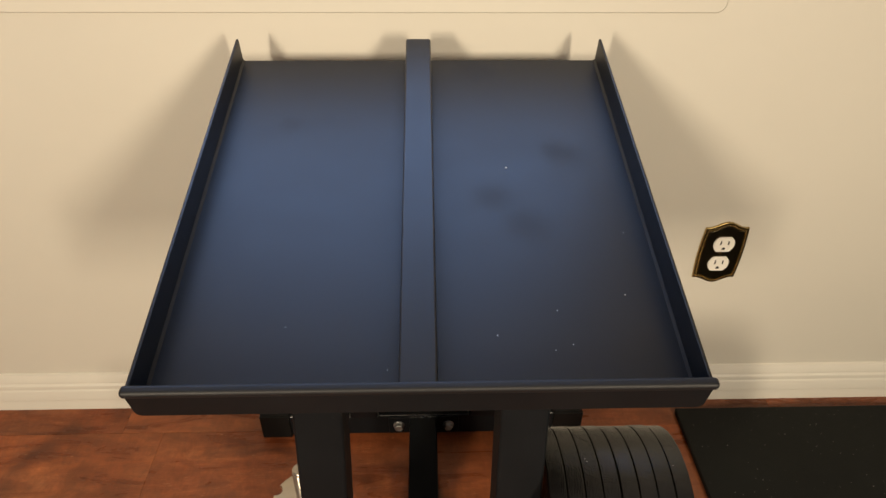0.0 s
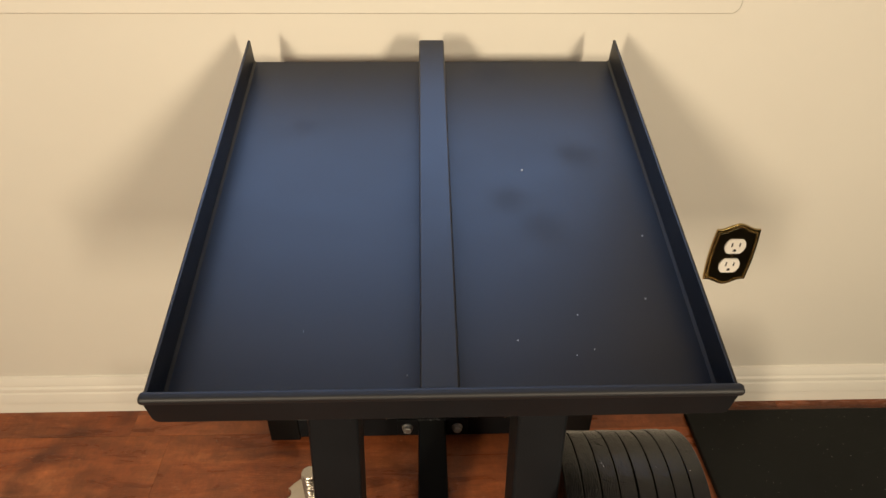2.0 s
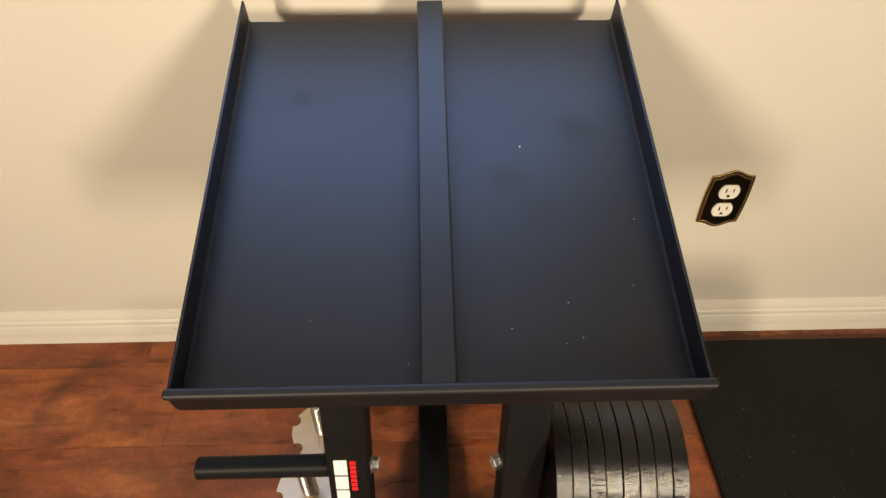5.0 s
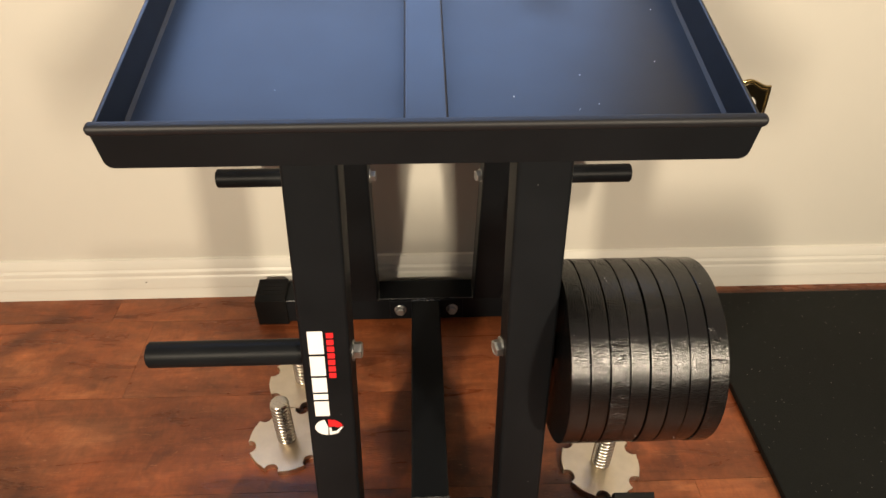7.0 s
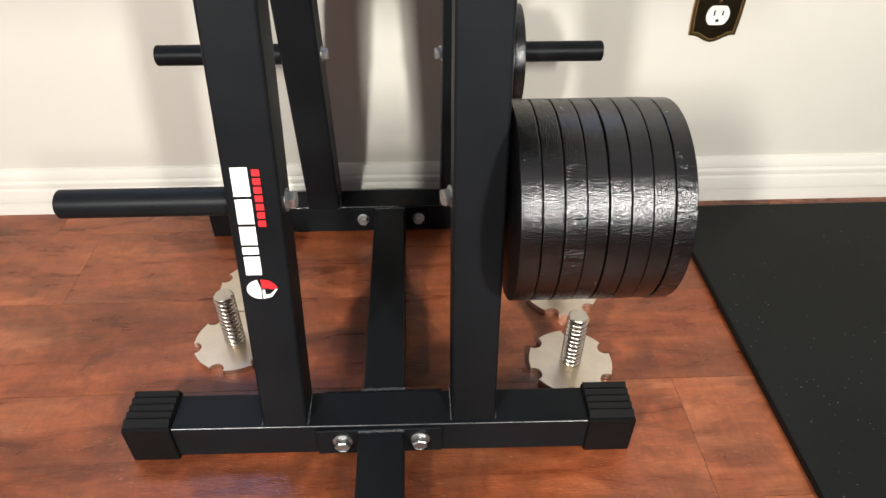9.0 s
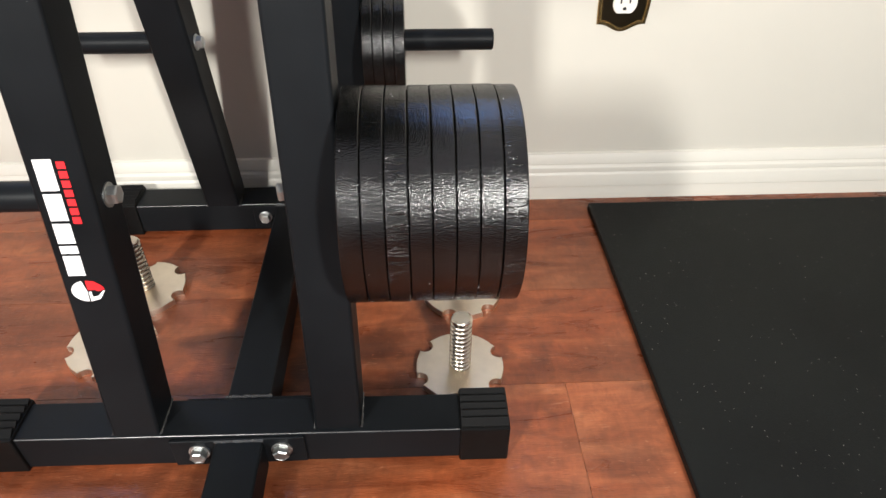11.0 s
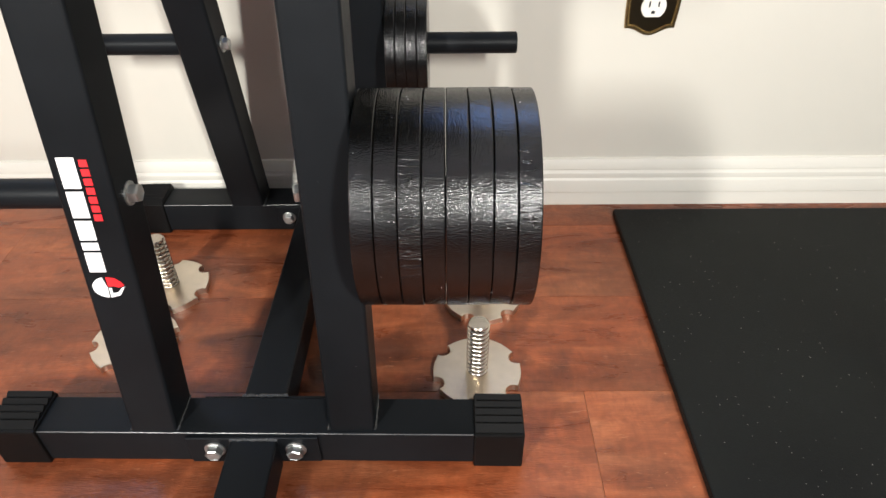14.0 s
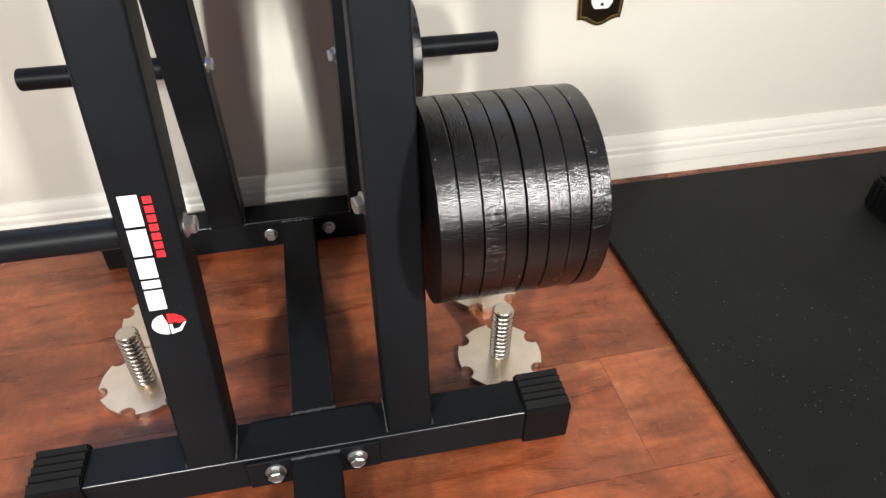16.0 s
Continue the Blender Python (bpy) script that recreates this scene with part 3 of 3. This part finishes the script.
def threaded_rod(r=0.0134, z0=0.0095, z1=0.092, pitch=0.0070, n=28):
    """A coarse round thread, as one winding surface, with a plain chamfered tip."""
    bm = bmesh.new()
    zt = z1 - 0.0042
    steps = int((zt - z0) / 0.0005)
    rows = []
    for i in range(steps + 1):
        z = z0 + (zt - z0) * i / steps
        row = []
        for j in range(n):
            a = 2 * math.pi * j / n
            ph = (z / pitch + j / n) % 1.0
            rr = r - 0.0044 * (1 - abs(math.sin(math.pi * ph))) ** 1.2
            row.append(bm.verts.new((rr * math.cos(a), rr * math.sin(a), z)))
        rows.append(row)
    for rr, z in ((r - 0.0012, zt + 0.0006), (r - 0.0012, z1 - 0.0014), (r - 0.0026, z1)):
        rows.append([bm.verts.new((rr * math.cos(2 * math.pi * j / n), rr * math.sin(2 * math.pi * j / n), z)) for j in range(n)])
    for p, q in zip(rows, rows[1:]):
        for j in range(n):
            k = (j + 1) % n
            bm.faces.new((p[j], p[k], q[k], q[j]))
    bm.faces.new(rows[-1])
    bm.faces.new(list(reversed(rows[0])))
    return bm


screw = thing("locking_screw", pose(0.237, 0.528, 0, 0, 0, 22),
              "polished nickel threaded screw with a notched round flange, on the floor", "locking screw", "locking screws on the floor")
part("flange", screw_flange(), NICKEL, screw, "brushed nickel notched disc", at=WORLD_OF[screw])
part("threaded_rod", threaded_rod(), NICKEL_ROD, screw, "bright coarse-threaded rod", at=WORLD_OF[screw], sharp=42)
for x, y, turn in ((-0.207, 0.582, 14), (-0.196, 0.690, 40), (0.249, 0.668, 8)):
    copy_thing(screw, pose(x, y, 0, 0, 0, turn))


# ---- wall outlet ----
def outlet():
    cx, cz, y = 0.4875, 0.3445, WALL_Y
    ob = thing("wall_outlet", Matrix.Translation((cx, y, cz)), "ivory duplex outlet in a beaded antique-brass cover plate on the wall", "wall outlet")

    def outline(k):
        hw, hs, hc, w2 = 0.0350 - k, 0.0500 - k, 0.0605 - k, 0.0375 - k
        pts = []
        # bowed sides, and an ogee arch at top and bottom
        side = [(-1, i / 8) for i in range(9)]
        right = [(w2 - (w2 - hw) * abs(2 * t - 1) ** 2, -hs + 2 * hs * t) for _, t in side]
        arch = []
        for i in range(1, 12):
            u = 1 - 2 * i / 12
            arch.append((hw * u, hs + (hc - hs) * (0.5 + 0.5 * math.cos(math.pi * min(1, abs(u) * 1.15)))))
        pts += right + arch + [(-x, -z) for x, z in right] + [(-x, -z) for x, z in arch]
        return pts

    place = Matrix.Translation((cx, y, cz))
    part("cover_plate", moved(extrude_outline(outline(0.0), 0.0035, 0.0012), place), BRASS, ob, "antique brass rim")
    part("cover_face", moved(extrude_outline(outline(0.0062), 0.0044, 0.0008), place), BRASS_DARK, ob, "dark bronze centre field")
    beads = bmesh.new()
    ring = [Vector((x, 0, z)) for x, z in outline(0.0046)]
    total, at = 0.0, 0.0
    for a, b in zip(ring, ring[1:] + ring[:1]):
        seg = (b - a).length
        while at <= total + seg:
            p = a.lerp(b, (at - total) / seg)
            bmesh.ops.create_icosphere(beads, subdivisions=1, radius=0.00115, matrix=Matrix.Translation((p.x, -0.0040, p.z)))
            at += 0.00235
        total += seg
    part("bead_rim", moved(beads, place), BRASS, ob, "row of small brass beads")
    for dz in (0.0193, -0.0193):
        pts = []
        for i in range(48):
            a = 2 * math.pi * i / 48
            x, z = 0.0172 * math.cos(a), 0.0172 * math.sin(a)
            pts.append((x, max(-0.0140, min(0.0140, z))))
        face = part("receptacle", moved(extrude_outline(pts, 0.0070, 0.0008), place @ Matrix.Translation((0, 0, dz))), IVORY, ob, "ivory plastic receptacle face")
        for x, h in ((-0.0063, 0.0080), (0.0063, 0.0068)):
            part("slot", moved(box((x - 0.0011, -0.0074, 0.0030 - h / 2 + 0.001), (x + 0.0011, -0.0069, 0.0030 + h / 2 + 0.001)), place @ Matrix.Translation((0, 0, dz))), SLOT, face, "dark slot")
        gp = [(0.0026 * math.cos(radians(a)), -0.0072 + 0.0026 * math.sin(radians(a))) for a in range(0, 181, 20)] + [(-0.0026, -0.0092), (0.0026, -0.0092)]
        part("slot", moved(extrude_outline(gp, 0.0005), place @ Matrix.Translation((0, -0.0069, dz))), SLOT, face, "dark ground hole")
    part("cover_screw", moved(lathe([(0, 0), (0.0032, 0), (0.0028, 0.0012), (0, 0.0016)], 18, "-Y"), place @ Matrix.Translation((0, -0.0044, 0))), BRASS, ob, "small brass screw")
    return ob


outlet()

# ---- rubber mat ----
tagged(solid("rubber_mat", box((0.472, -0.55, 0.0003), (1.70, 0.866, 0.0125), 0.0025, 2), MAT), "black speckled rubber gym mat lying on the wood floor", "gym mat")

# ---- two small nicks in the baseboard ----
for x, o, z in ((-0.498, 0.0132, 0.0390), (0.036, 0.0050, 0.0785)):
    nk = bmesh.new()
    bmesh.ops.create_icosphere(nk, subdivisions=1, radius=0.0016, matrix=Matrix.Translation((x, WALL_Y - o, z)) @ Matrix.Diagonal((0.9, 0.25, 1.0, 1)))
    part("nick", nk, NICK, board, "small dark nick")

# ---- the foot of another stand, on the mat ----
def far_foot():
    at = pose(0.931, 0.692, 0.0125, 0, 0, -8)
    ob = thing("stand_foot", at, "black steel foot bar with a ribbed rubber cap, on the mat", "stand foot")
    part("foot_bar", box((0.05, -0.026, 0.003), (0.55, 0.026, 0.052), 0.004), FRAME, ob, at=at)
    cap = box((0.0, -0.0295, 0.0), (0.056, 0.0295, 0.0555), 0.003)
    ribs = []
    for k in range(5):
        yy = -0.022 + k * 0.0115
        ribs.append(box((0.0015, yy - 0.0040, 0.0557), (0.0545, yy + 0.0040, 0.0605), 0.0012, 1))
        ribs.append(box((-0.003, yy - 0.0040, 0.006), (-0.0002, yy + 0.0040, 0.050), 0.0010, 1))
    cap = part("end_cap", cap, CAP, ob, "ribbed black rubber end cap", at=at)
    for rib in ribs:
        part("rib", rib, CAP, cap, at=at)


far_foot()

# ---- lint on the tray ----
lint = bmesh.new()
for x, v, s in ((0.0882, 0.270, 0.0010), (-0.0267, 0.0318, 0.0006), (0.1157, 0.0877, 0.0005), (0.1244, 0.0534, 0.0004), (0.0631, 0.0631, 0.0005),
                (0.1093, 0.0481, 0.0004), (0.1910, 0.1770, 0.0005), (0.1773, 0.1039, 0.0005), (-0.1122, 0.0741, 0.0003)):
    bmesh.ops.create_icosphere(lint, subdivisions=1, radius=s, matrix=TRAY_AT @ Matrix.Translation((x, v, 0.0032)))
tagged(solid("lint", lint, LINT), "tiny pale dust specks on the tray", "lint", kind="stuff")

# ---- dust on the plates and the frame ----
rng = random.Random(5)
dust = bmesh.new()
for k in range(24):
    a = radians(rng.uniform(-65, 95))
    bmesh.ops.create_icosphere(dust, subdivisions=1, radius=rng.uniform(0.00016, 0.00040),
                               matrix=Matrix.Translation((rng.uniform(0.128, 0.270), 0.472 - 0.0951 * math.cos(a), 0.3045 + 0.0951 * math.sin(a))))
for k in range(8):
    z = rng.uniform(0.09, 0.54)
    key = "fl" if k % 2 else "fr"
    bmesh.ops.create_icosphere(dust, subdivisions=1, radius=rng.uniform(0.00014, 0.00026),
                               matrix=Matrix.Translation((up_x(key, z) + rng.uniform(-0.018, 0.018), stand_front_y(z), z)))
for k in range(9):
    bmesh.ops.create_icosphere(dust, subdivisions=1, radius=rng.uniform(0.00016, 0.00030),
                               matrix=Matrix.Translation((rng.uniform(-0.023, 0.017), rng.uniform(0.12, 0.39), 0.0475)))
tagged(solid("dust", dust, LINT), "tiny pale dust specks on the plates and the frame", "dust", kind="stuff")

# ---- floor planks ----
PLANK_W, SEAM = 0.168, 0.670
plank_meshes = {}
row_starts = []
rng = random.Random(21)
for row in range(-18, 2):
    y0 = SEAM + row * PLANK_W
    if y0 > WALL_Y - 0.02:
        continue
    y1 = min(y0 + PLANK_W, WALL_Y - 0.0005)
    size = {-1: 1.9}.get(row, 1.21)
    starts = {0: -0.475, -1: 0.62, -2: 0.365, -3: -0.2, 1: 0.66}
    x = starts.get(row, rng.uniform(-0.6, 0.6)) - size * 2
    row_starts.append((x, y0, y1))
    while x < 2.3:
        xa, xb = max(x, -2.3), min(x + size, 2.3)
        if xb - xa > 0.02 and y1 - y0 > 0.02:
            key = (round(xb - xa, 4), round(y1 - y0, 4))
            if key not in plank_meshes:
                plank_meshes[key] = mesh_of("plank", box((-key[0] / 2 + 0.0002, -key[1] / 2 + 0.0003, -0.014), (key[0] / 2 - 0.0002, key[1] / 2 - 0.0003, 0.0)), WOOD)
            share("plank", plank_meshes[key], floor, Matrix.Translation(((xa + xb) / 2, (y0 + y1) / 2, 0)))
        x += size
# the last boards along the far side wall
for x, y0, y1 in row_starts:
    if x > -2.28:
        me = mesh_of("plank", box((-(x + 2.3) / 2 + 0.0002, -(y1 - y0) / 2 + 0.0003, -0.014), ((x + 2.3) / 2 - 0.0002, (y1 - y0) / 2 - 0.0003, 0.0)), WOOD)
        share("plank", me, floor, Matrix.Translation(((x - 2.3) / 2, (y0 + y1) / 2, 0)))
